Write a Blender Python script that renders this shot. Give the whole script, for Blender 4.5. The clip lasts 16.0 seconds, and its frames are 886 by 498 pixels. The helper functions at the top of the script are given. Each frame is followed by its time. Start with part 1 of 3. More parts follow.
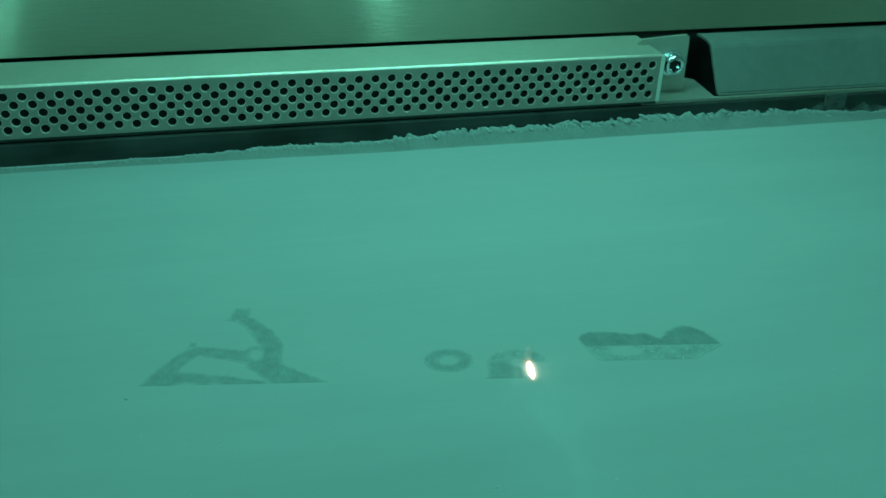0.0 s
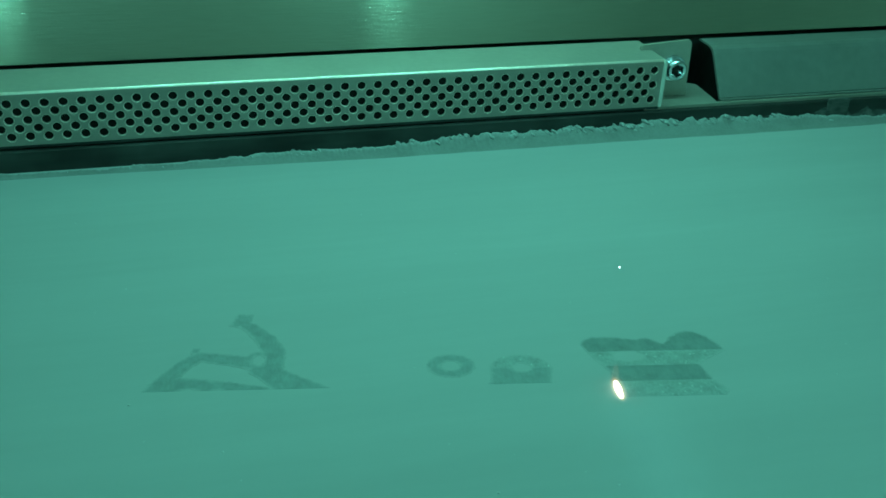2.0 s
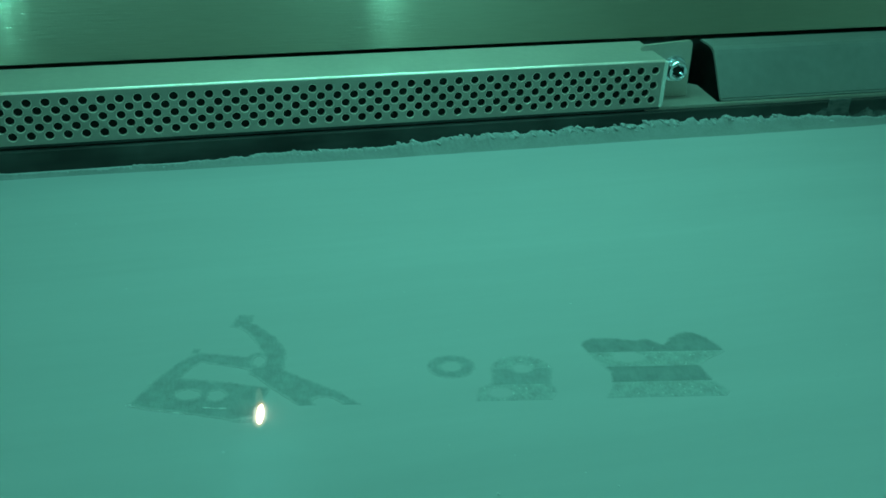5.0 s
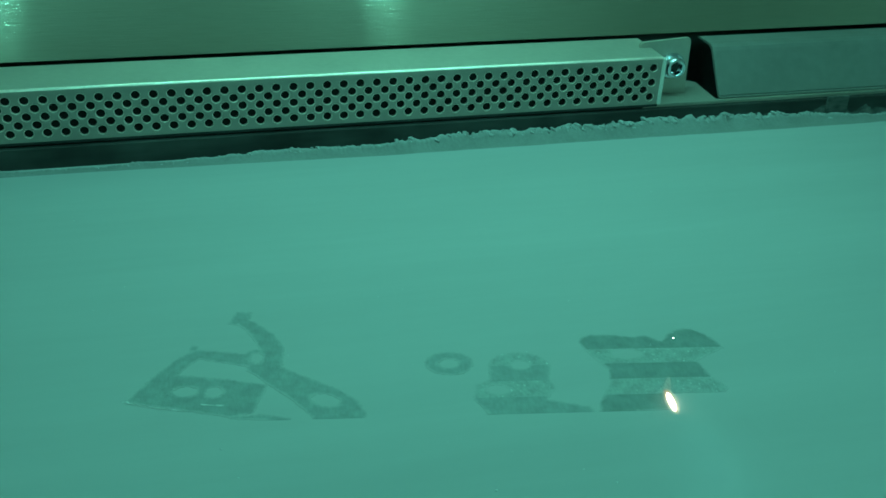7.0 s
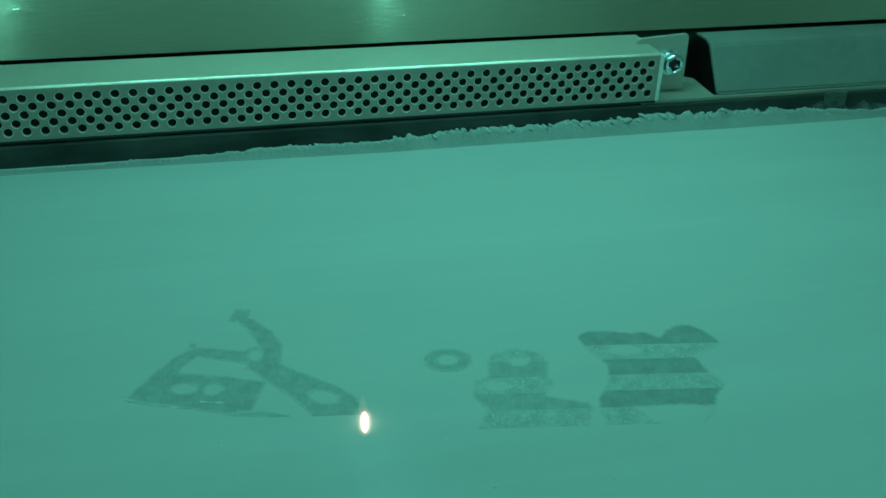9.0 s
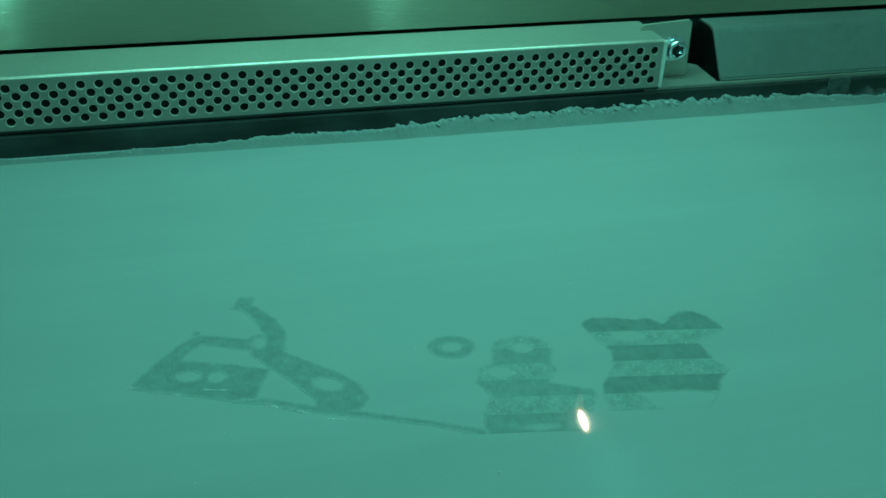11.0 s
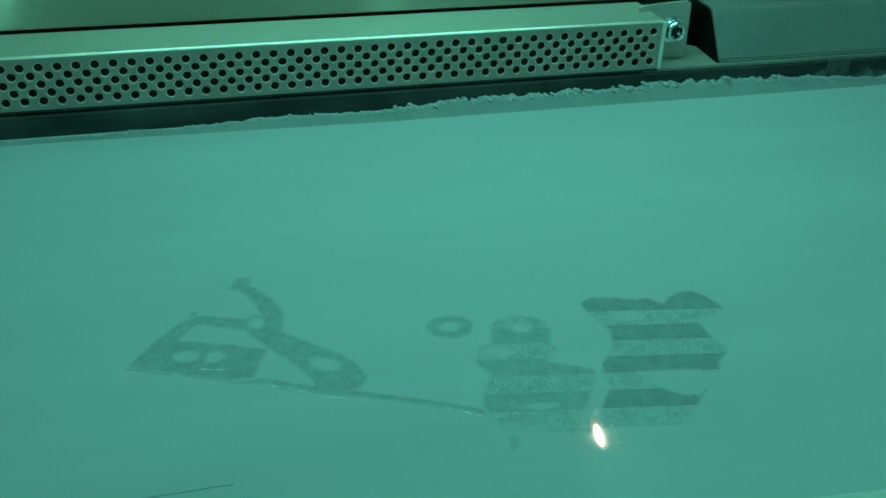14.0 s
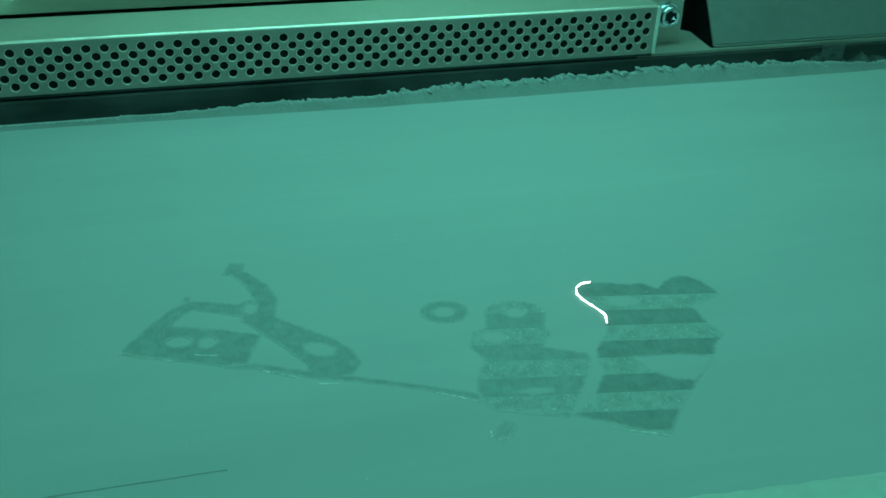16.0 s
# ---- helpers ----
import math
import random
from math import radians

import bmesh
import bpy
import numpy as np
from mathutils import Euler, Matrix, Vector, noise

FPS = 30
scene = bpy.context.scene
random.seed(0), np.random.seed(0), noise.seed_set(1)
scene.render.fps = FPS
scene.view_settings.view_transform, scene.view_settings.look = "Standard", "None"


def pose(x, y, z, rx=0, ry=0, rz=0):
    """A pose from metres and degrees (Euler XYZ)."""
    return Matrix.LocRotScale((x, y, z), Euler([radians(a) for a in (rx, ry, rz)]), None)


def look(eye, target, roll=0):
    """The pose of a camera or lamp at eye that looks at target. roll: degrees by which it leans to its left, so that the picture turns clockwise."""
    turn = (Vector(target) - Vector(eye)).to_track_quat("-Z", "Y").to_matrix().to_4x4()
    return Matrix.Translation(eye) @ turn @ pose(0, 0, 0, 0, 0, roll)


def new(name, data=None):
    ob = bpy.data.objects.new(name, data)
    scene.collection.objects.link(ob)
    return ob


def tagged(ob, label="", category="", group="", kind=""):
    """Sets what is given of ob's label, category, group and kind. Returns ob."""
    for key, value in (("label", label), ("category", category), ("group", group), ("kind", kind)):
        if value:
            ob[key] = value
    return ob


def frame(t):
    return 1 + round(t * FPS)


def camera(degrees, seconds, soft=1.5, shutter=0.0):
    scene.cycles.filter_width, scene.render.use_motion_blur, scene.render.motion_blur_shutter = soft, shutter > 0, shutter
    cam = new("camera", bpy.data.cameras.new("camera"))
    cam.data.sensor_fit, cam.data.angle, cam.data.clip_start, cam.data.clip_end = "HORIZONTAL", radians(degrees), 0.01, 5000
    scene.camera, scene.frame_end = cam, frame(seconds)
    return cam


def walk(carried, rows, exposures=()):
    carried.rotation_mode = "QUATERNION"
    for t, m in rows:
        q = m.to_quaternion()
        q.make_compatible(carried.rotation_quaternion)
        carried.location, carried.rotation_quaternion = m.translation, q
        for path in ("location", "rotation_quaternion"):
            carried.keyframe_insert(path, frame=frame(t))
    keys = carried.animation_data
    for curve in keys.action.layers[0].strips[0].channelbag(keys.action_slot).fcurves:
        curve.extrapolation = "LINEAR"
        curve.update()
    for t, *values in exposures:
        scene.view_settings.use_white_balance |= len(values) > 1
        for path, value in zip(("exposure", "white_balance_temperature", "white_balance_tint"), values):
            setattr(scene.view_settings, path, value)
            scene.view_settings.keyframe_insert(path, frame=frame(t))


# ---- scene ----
cam = camera(44.28, 16.0, soft=1.7)

# ---- the camera's path: held by hand before the chamber's window, sinking slowly ----
walk(cam, [
    (0.0, pose(-0.2324, -0.4667, 0.1932, 62.355, -2.002, -14.617)),
    (0.5, pose(-0.2322, -0.4668, 0.1936, 62.358, -1.963, -14.561)),
    (1.0, pose(-0.2312, -0.4677, 0.1942, 62.441, -1.794, -14.335)),
    (1.5, pose(-0.2320, -0.4670, 0.1932, 62.575, -1.873, -14.462)),
    (2.0, pose(-0.2319, -0.4670, 0.1936, 62.611, -1.817, -14.477)),
    (2.5, pose(-0.2320, -0.4664, 0.1932, 62.675, -1.836, -14.413)),
    (3.0, pose(-0.2319, -0.4664, 0.1934, 62.658, -1.728, -14.302)),
    (3.5, pose(-0.2316, -0.4668, 0.1934, 62.628, -1.842, -14.290)),
    (4.0, pose(-0.2317, -0.4671, 0.1938, 62.600, -1.889, -14.463)),
    (6.5, pose(-0.2317, -0.4667, 0.1940, 62.555, -1.774, -14.292)),
    (7.0, pose(-0.2313, -0.4671, 0.1934, 62.505, -1.824, -14.467)),
    (7.5, pose(-0.2313, -0.4673, 0.1937, 62.442, -1.913, -14.655)),
    (8.0, pose(-0.2311, -0.4675, 0.1939, 62.409, -1.853, -14.686)),
    (8.5, pose(-0.2315, -0.4673, 0.1935, 62.420, -1.829, -14.604)),
    (9.0, pose(-0.2313, -0.4674, 0.1933, 62.370, -1.722, -14.603)),
    (11.5, pose(-0.2310, -0.4678, 0.1924, 61.618, -1.348, -14.517)),
    (12.0, pose(-0.2309, -0.4681, 0.1922, 61.458, -1.300, -14.521)),
    (12.5, pose(-0.2312, -0.4676, 0.1911, 61.431, -1.296, -14.535)),
    (13.0, pose(-0.2308, -0.4682, 0.1906, 61.318, -1.347, -14.604)),
    (13.5, pose(-0.2318, -0.4668, 0.1896, 61.185, -1.529, -14.792)),
    (14.0, pose(-0.2313, -0.4671, 0.1891, 61.189, -1.428, -14.697)),
    (14.5, pose(-0.2310, -0.4677, 0.1893, 61.045, -1.288, -14.788)),
    (15.0, pose(-0.2310, -0.4672, 0.1883, 60.866, -1.270, -14.820)),
    (15.5, pose(-0.2310, -0.4665, 0.1870, 60.771, -1.391, -14.884)),
    (16.0, pose(-0.2314, -0.4663, 0.1876, 60.561, -1.535, -15.051)),
])

# ---- light: LED lamps under the chamber's roof, coloured for the window's green tint ----
GREEN = (0.20, 1.0, 0.79)
world = bpy.data.worlds.new("chamber_air")
scene.world = world
world.use_nodes = True
world.node_tree.nodes["Background"].inputs["Color"].default_value = (0.10, 0.5, 0.38, 1)
world.node_tree.nodes["Background"].inputs["Strength"].default_value = 0.02


def area_lamp(name, x, y, z, sx, sy, watts, target):
    data = bpy.data.lights.new(name, "AREA")
    data.shape, data.size, data.size_y = "RECTANGLE", sx, sy
    data.energy, data.color = watts, GREEN
    ob = new(name, data)
    ob.matrix_world = look((x, y, z), target)
    return ob


ROOF = 0.36
# two small modules over the window and one long unseen strip added over the back of the bed: x, y, z, width, depth,
# watts
LAMPS = ((-0.010, -0.47, 0.27, 0.011, 0.021, 0.34), (-0.366, -0.47, 0.27, 0.010, 0.035, 0.32), (-0.10, -0.05, 0.345, 0.36, 0.03, 0.685))
for lx, ly, lz, lw, ld, watts in LAMPS:
    area_lamp("roof_light", lx, ly, lz, lw, ld, watts, (lx, ly + (0.25 if ly < -0.3 else 0), 0))


# ---- materials ----
def material(name, base, rough=0.6, metal=0.0, scale=400.0, amount=0.12, wide=25.0, wide_amount=0.08, bump=0.15, bump_scale=900.0,
             stretch=(1, 1, 1), aniso=0.0, distance=0.0002, raw=None, haze=None):
    """A surface with grain, broad stains and fine relief."""
    mat = bpy.data.materials.new(name)
    mat.use_nodes = True
    tree = mat.node_tree
    nodes, links = tree.nodes, tree.links
    bsdf = nodes["Principled BSDF"]
    coords = nodes.new("ShaderNodeTexCoord")
    mapping = nodes.new("ShaderNodeMapping")
    mapping.inputs["Scale"].default_value = stretch
    links.new(coords.outputs["Object"], mapping.inputs["Vector"])
    fine = nodes.new("ShaderNodeTexNoise")
    fine.inputs["Scale"].default_value, fine.inputs["Detail"].default_value = scale, 4
    links.new(mapping.outputs[0], fine.inputs["Vector"])
    broad = nodes.new("ShaderNodeTexNoise")
    broad.inputs["Scale"].default_value, broad.inputs["Detail"].default_value = wide, 3
    links.new(coords.outputs["Object"], broad.inputs["Vector"])

    def span(node, amp):
        m = nodes.new("ShaderNodeMapRange")
        m.inputs[1].default_value, m.inputs[2].default_value = 0.25, 0.75
        m.inputs[3].default_value, m.inputs[4].default_value = 1 - amp, 1 + amp
        links.new(node.outputs["Fac"], m.inputs[0])
        return m
    a, b = span(fine, amount), span(broad, wide_amount)
    mul = nodes.new("ShaderNodeMath")
    mul.operation = "MULTIPLY"
    links.new(a.outputs[0], mul.inputs[0])
    links.new(b.outputs[0], mul.inputs[1])
    tint = nodes.new("ShaderNodeVectorMath")
    tint.operation = "SCALE"
    tint.inputs[0].default_value = base
    links.new(mul.outputs[0], tint.inputs["Scale"])
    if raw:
        # the unmelted colour shows through where the metal is only partly sintered, and round the bank's painted shade
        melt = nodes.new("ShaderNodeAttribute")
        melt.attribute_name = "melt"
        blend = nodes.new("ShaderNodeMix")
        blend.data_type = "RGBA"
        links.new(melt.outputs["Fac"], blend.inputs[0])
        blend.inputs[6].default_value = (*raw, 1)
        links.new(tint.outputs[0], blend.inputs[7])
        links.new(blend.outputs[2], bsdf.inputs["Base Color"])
    else:
        links.new(tint.outputs[0], bsdf.inputs["Base Color"])
    bsdf.inputs["Roughness"].default_value = rough
    bsdf.inputs["Metallic"].default_value = metal
    if aniso:
        bsdf.inputs["Anisotropic"].default_value = aniso
        across = nodes.new("ShaderNodeTangent")
        across.direction_type, across.uv_map = "UV_MAP", "brushing"
        links.new(across.outputs[0], bsdf.inputs["Tangent"])
    grain = nodes.new("ShaderNodeTexNoise")
    grain.inputs["Scale"].default_value, grain.inputs["Detail"].default_value = bump_scale, 3
    links.new(mapping.outputs[0], grain.inputs["Vector"])
    relief = nodes.new("ShaderNodeBump")
    relief.inputs["Strength"].default_value, relief.inputs["Distance"].default_value = bump, distance
    links.new(grain.outputs["Fac"], relief.inputs["Height"])
    links.new(relief.outputs[0], bsdf.inputs["Normal"])
    if haze:
        # a second, duller gloss beside the sharp one: share and roughness
        dull, both = nodes.new("ShaderNodeBsdfPrincipled"), nodes.new("ShaderNodeMixShader")
        links.new(tint.outputs[0], dull.inputs["Base Color"])
        links.new(relief.outputs[0], dull.inputs["Normal"])
        dull.inputs["Roughness"].default_value, dull.inputs["Metallic"].default_value = haze[1], metal
        both.inputs[0].default_value = haze[0]
        links.new(bsdf.outputs[0], both.inputs[1])
        links.new(dull.outputs[0], both.inputs[2])
        links.new(both.outputs[0], nodes["Material Output"].inputs[0])
    return mat


def glow(name, colour, strength, clear=False):
    """White-hot metal, or a clear shell that adds the glow or vapour round it."""
    mat = bpy.data.materials.new(name)
    mat.use_nodes = True
    nodes, links = mat.node_tree.nodes, mat.node_tree.links
    nodes.remove(nodes["Principled BSDF"])
    out = nodes["Material Output"]
    em = nodes.new("ShaderNodeEmission")
    em.inputs["Color"].default_value, em.inputs["Strength"].default_value = (*colour, 1), strength
    if clear:
        add, through_it = nodes.new("ShaderNodeAddShader"), nodes.new("ShaderNodeBsdfTransparent")
        links.new(em.outputs[0], add.inputs[0])
        links.new(through_it.outputs[0], add.inputs[1])
        links.new(add.outputs[0], out.inputs[0])
    else:
        links.new(em.outputs[0], out.inputs[0])
    return mat


M_POWDER = material("metal_powder", (0.385, 0.405, 0.405), 0.85, 0.0, 260, 0.015, 14, 0.05, 0.10, 2200, stretch=(0.12, 1, 1))
streaks = M_POWDER.node_tree.nodes.new("ShaderNodeMapping")
streaks.inputs["Scale"].default_value = (0.22, 2.2, 1)
streaks.inputs["Rotation"].default_value = (0, 0, 0.05)
for node in list(M_POWDER.node_tree.nodes):
    if node.bl_idname == "ShaderNodeTexNoise" and node.inputs["Scale"].default_value == 14:
        M_POWDER.node_tree.links.new(M_POWDER.node_tree.nodes["Texture Coordinate"].outputs["Object"], streaks.inputs["Vector"])
        M_POWDER.node_tree.links.new(streaks.outputs[0], node.inputs["Vector"])
# the slope's shade is put into this darker colour, for the bank only
M_BANK = material("shaded_bank_powder", (0.228, 0.240, 0.236), 0.9, 0.0, 700, 0.08, 60, 0.10, 0.3, 900, distance=0.0005, raw=(0.385, 0.405, 0.405))
M_BRUSHED = material("brushed_steel", (0.61, 0.54, 0.44), 0.09, 0.9, 700, 0.03, 6, 0.05, 0.40, 1000, stretch=(0.10, 1, 1), aniso=1.0, distance=0.0002, haze=(0.50, 0.36))
M_SHEET = material("folded_sheet_steel", (0.475, 0.43, 0.385), 0.44, 0.5, 300, 0.05, 20, 0.08, 0.08, 1500)
# same folded sheet as M_SHEET, darkened for the less-lit upright face
M_PIERCED = material("shaded_pierced_steel", (0.38, 0.335, 0.305), 0.38, 0.55, 300, 0.05, 20, 0.10, 0.08, 1500)
M_PANEL = material("grey_coated_sheet", (0.22, 0.225, 0.215), 0.5, 0.3, 200, 0.06, 18, 0.10, 0.06, 1200)
# stained, and darkened as well for the shade under the bar
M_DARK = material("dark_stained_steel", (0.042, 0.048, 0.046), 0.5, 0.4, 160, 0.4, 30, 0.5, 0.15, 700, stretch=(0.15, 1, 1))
M_BLACK = material("slot_shade", (0.06, 0.06, 0.06), 0.6, 0.0, 300, 0.2, 30, 0.2, 0.1, 900)
M_PANE = material("dark_filter_glass", (0.012, 0.014, 0.013), 0.08, 0.0, 200, 0.1, 20, 0.1, 0.0, 400)
# near-black: shade within the duct and the screw's socket, put into colour
M_INSIDE = material("recess_shade", (0.02, 0.02, 0.02), 0.8, 0.0, 300, 0.2, 30, 0.2, 0.1, 900)
M_DUSTED = material("dust_covered_steel", (0.090, 0.098, 0.094), 0.8, 0.1, 500, 0.45, 120, 0.5, 0.3, 900, stretch=(0.4, 1, 1))
M_ZINC = material("zinc_plated_steel", (0.80, 0.84, 0.90), 0.24, 1.0, 500, 0.08, 90, 0.08, 0.15, 1500)
# nearly white: the lamps' highlight on the rolled edge is put into colour
M_EDGE_SHINE = material("edge_highlight", (1.0, 0.80, 0.72), 0.36, 0.8, 500, 0.12, 60, 0.15, 0.2, 1500)
# paler than the face, so the glints round the holes sit partly in colour
M_LIP = material("punched_hole_lip", (0.80, 0.70, 0.63), 0.42, 0.6, 500, 0.10, 60, 0.2, 0.2, 1500)
M_LEDGE = material("powder_dusted_ledge", (0.50, 0.52, 0.47), 0.75, 0.0, 300, 0.06, 30, 0.10, 0.2, 900)
# pale diffuse base: the cut edge's lit brightness is put into its colour
M_BARE = material("bare_cut_edge", (0.80, 0.78, 0.74), 0.4, 0.25, 500, 0.12, 60, 0.15, 0.2, 1500)
M_CHAMBER = material("chamber_paint", (0.60, 0.60, 0.58), 0.6, 0.1, 60, 0.06, 5, 0.08, 0.05, 400)
# the bands' sheen by scan direction is put into three fixed tones
M_FUSED_DARK = material("fused_metal_dark", (0.202, 0.247, 0.243), 0.62, 0.1, 600, 0.08, 190, 0.14, 0.25, 1300, stretch=(1.6, 0.5, 1), distance=0.0003, raw=(0.385, 0.405, 0.405))
M_FUSED_MID = material("fused_metal_mid", (0.252, 0.302, 0.298), 0.66, 0.1, 600, 0.08, 190, 0.14, 0.25, 1300, stretch=(1.6, 0.5, 1), distance=0.0003, raw=(0.385, 0.405, 0.405))
M_FUSED_PALE = material("fused_metal_pale", (0.300, 0.342, 0.337), 0.60, 0.1, 800, 0.14, 220, 0.16, 0.45, 1300, stretch=(1.3, 0.7, 1), distance=0.0004, raw=(0.385, 0.405, 0.405))
M_BEAD = material("bright_solid_metal", (0.60, 0.62, 0.62), 0.45, 0.4, 900, 0.3, 200, 0.3, 0.6, 1200)
M_FLECK = material("bright_sintered_fleck", (0.43, 0.47, 0.465), 0.6, 0.1, 900, 0.2, 200, 0.2, 0.4, 1200)
M_CORE = glow("white_hot_melt", (1.0, 0.94, 0.78), 11.0)
# halo of glow round the melt, drawn as clear emitting shells
M_HALO = [glow("halo_glow", (1.0, 0.85, 0.5), power, True) for power in (0.26, 0.13, 0.06)]
M_WISP = glow("pale_vapour", (0.9, 0.9, 0.65), 0.028, True)
M_TRACE = glow("fresh_contour_melt", (0.86, 1.0, 0.95), 5.0)


def fume_film(name, share, wide, reach):
    """A thin film of pale smoke, thickest in its middle and gone at its rim, that lets most light through."""
    mat = bpy.data.materials.new(name)
    mat.use_nodes = True
    nodes, links = mat.node_tree.nodes, mat.node_tree.links
    nodes.remove(nodes["Principled BSDF"])
    coords, scaled = nodes.new("ShaderNodeTexCoord"), nodes.new("ShaderNodeMapping")
    scaled.inputs["Scale"].default_value = (1 / wide, 1 / reach, 0)
    fade, dense, puffs = nodes.new("ShaderNodeTexGradient"), nodes.new("ShaderNodeMath"), nodes.new("ShaderNodeTexNoise")
    fade.gradient_type, dense.operation = "SPHERICAL", "MULTIPLY"
    puffs.inputs["Scale"].default_value = 70
    links.new(coords.outputs["Object"], scaled.inputs["Vector"])
    links.new(coords.outputs["Object"], puffs.inputs["Vector"])
    links.new(scaled.outputs[0], fade.inputs["Vector"])
    amount = nodes.new("ShaderNodeMath")
    amount.operation = "MULTIPLY"
    amount.inputs[1].default_value = share * 2
    links.new(fade.outputs["Fac"], dense.inputs[0])
    links.new(puffs.outputs["Fac"], dense.inputs[1])
    links.new(dense.outputs[0], amount.inputs[0])
    clear, pale, both = nodes.new("ShaderNodeBsdfTransparent"), nodes.new("ShaderNodeBsdfDiffuse"), nodes.new("ShaderNodeMixShader")
    pale.inputs["Color"].default_value = (0.9, 0.95, 1.0, 1)
    links.new(amount.outputs[0], both.inputs[0])
    links.new(clear.outputs[0], both.inputs[1])
    links.new(pale.outputs[0], both.inputs[2])
    links.new(both.outputs[0], nodes["Material Output"].inputs[0])
    return mat


FUMES = ((0.013, 0.050, 0.0030), (0.024, 0.062, 0.0050))
M_FUME = [fume_film("pale_fume", 0.09, wide, reach) for wide, reach, _ in FUMES]
M_STREAK = glow("spatter_streak", (1.0, 0.95, 0.68), 0.22, True)
M_LED = glow("led_diffuser", GREEN, 6.0)


# ---- mesh helpers ----
def part(name, bm, mat, parent=None, label="", smooth=False):
    """Links a bmesh as one mesh object, under a thing if one is given."""
    mesh = bpy.data.meshes.new(name)
    bm.normal_update()
    bm.to_mesh(mesh)
    bm.free()
    mesh.materials.append(mat)
    if smooth:
        for p in mesh.polygons:
            p.use_smooth = True
    ob = new(name, mesh)
    ob.parent = parent
    if label:
        tagged(ob, label)
    return ob


def box(bm, x0, x1, y0, y1, z0, z1, bevel=0.0):
    made = bmesh.ops.create_cube(bm, size=1.0, matrix=Matrix.Translation(((x0 + x1) / 2, (y0 + y1) / 2, (z0 + z1) / 2)) @ Matrix.Diagonal((x1 - x0, y1 - y0, z1 - z0, 1)))
    if bevel:
        edges = list({e for v in made["verts"] for e in v.link_edges})
        bmesh.ops.bevel(bm, geom=edges, offset=bevel, segments=2, affect="EDGES", profile=0.5)


def boxed(*args, **kw):
    bm = bmesh.new()
    box(bm, *args, **kw)
    return bm


def extruded(profile, x0, x1):
    """A solid from a profile in y and z, drawn out along x."""
    bm = bmesh.new()
    a = [bm.verts.new((x0, y, z)) for y, z in profile]
    b = [bm.verts.new((x1, y, z)) for y, z in profile]
    n = len(a)
    for i in range(n):
        bm.faces.new((a[i], a[(i + 1) % n], b[(i + 1) % n], b[i]))
    bm.faces.new(a[::-1])
    bm.faces.new(b)
    bmesh.ops.recalc_face_normals(bm, faces=bm.faces[:])
    return bm


# ---- the chamber ----
def structure(name, bm, mat, label):
    return tagged(part(name, bm, mat), label, "", "", "structure")


structure("powder_bed", boxed(-0.62, 0.42, -0.34, -0.0023, -0.02, 0.0), M_POWDER, "smooth level bed of grey metal powder")
structure("floor", boxed(-0.62, 0.42, -0.70, 0.10, -0.06, -0.021), M_CHAMBER, "grey steel floor beneath the powder bed")


def ledge_sheet():
    """The ledge in front of the bed, its edge ragged with powder."""
    verts, faces, n = [], [], 520
    for i in range(n + 1):
        x = -0.62 + 1.04 * i / n
        y = -0.2863 - 0.058 * (x + 0.058) + 0.0006 * noise.noise((x * 160, 0, 2)) + 0.0004 * noise.noise((x * 600, 0, 5))
        verts += [(x, y, -0.001), (x, y - 0.0006, 0.0011), (x, y - 0.0022, 0.0017), (x, -0.34, 0.0018), (x, -0.64, 0.0018), (x, -0.64, -0.02)]
    for i in range(n):
        for j in range(5):
            k = i * 6 + j
            faces.append((k, k + 1, k + 7, k + 6))
    mesh = bpy.data.meshes.new("ledge")
    mesh.from_pydata(verts, [], faces)
    mesh.materials.append(M_LEDGE)
    return mesh


tagged(new("ledge", ledge_sheet()), "pale powder-dusted steel ledge along the front of the bed", "", "", "structure")
structure("wall_west", boxed(-0.64, -0.62, -0.66, 0.16, -0.06, ROOF), M_CHAMBER, "grey painted side wall of the chamber")
structure("wall_east", boxed(0.42, 0.44, -0.66, 0.16, -0.06, ROOF), M_CHAMBER, "grey painted side wall of the chamber")
structure("wall_south", boxed(-0.62, 0.42, -0.66, -0.64, -0.06, ROOF), M_CHAMBER, "grey painted front wall of the chamber")
structure("ceiling", boxed(-0.64, 0.44, -0.66, 0.16, ROOF, ROOF + 0.02), M_CHAMBER, "grey painted roof of the chamber")
window = structure("window_1", boxed(-0.40, 0.02, -0.6398, -0.632, 0.03, 0.29, bevel=0.002), M_SHEET, "steel frame of the window in the front wall")
part("pane", boxed(-0.385, 0.005, -0.6318, -0.6300, 0.045, 0.275), M_PANE, window, "dark filter glass")
LEAN_BACK = 0.232
top_y = 0.036 + LEAN_BACK * (ROOF - 0.0364)
wall_north = structure("wall_north", extruded([(0.036, 0.0364), (0.0363, 0.0361), (0.050, 0.0361), (top_y + 0.014, ROOF), (top_y, ROOF)], -0.62, 0.42), M_BRUSHED,
                       "brushed stainless steel back wall with soft lamp streaks")
brushing = wall_north.data.uv_layers.new(name="brushing")
for loop in wall_north.data.loops:
    co = wall_north.data.vertices[loop.vertex_index].co
    brushing.data[loop.index].uv = (co.z, co.x)
# added sheet behind the slot: the gap's shade is put into its colour
structure("wall_recess", boxed(-0.62, 0.42, 0.0515, 0.0545, -0.02, 0.06), M_BLACK, "dark sheet behind the slot below the back wall, painted shade")
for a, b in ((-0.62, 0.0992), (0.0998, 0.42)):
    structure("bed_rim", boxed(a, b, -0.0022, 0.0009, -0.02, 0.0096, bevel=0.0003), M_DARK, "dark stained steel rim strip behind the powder")

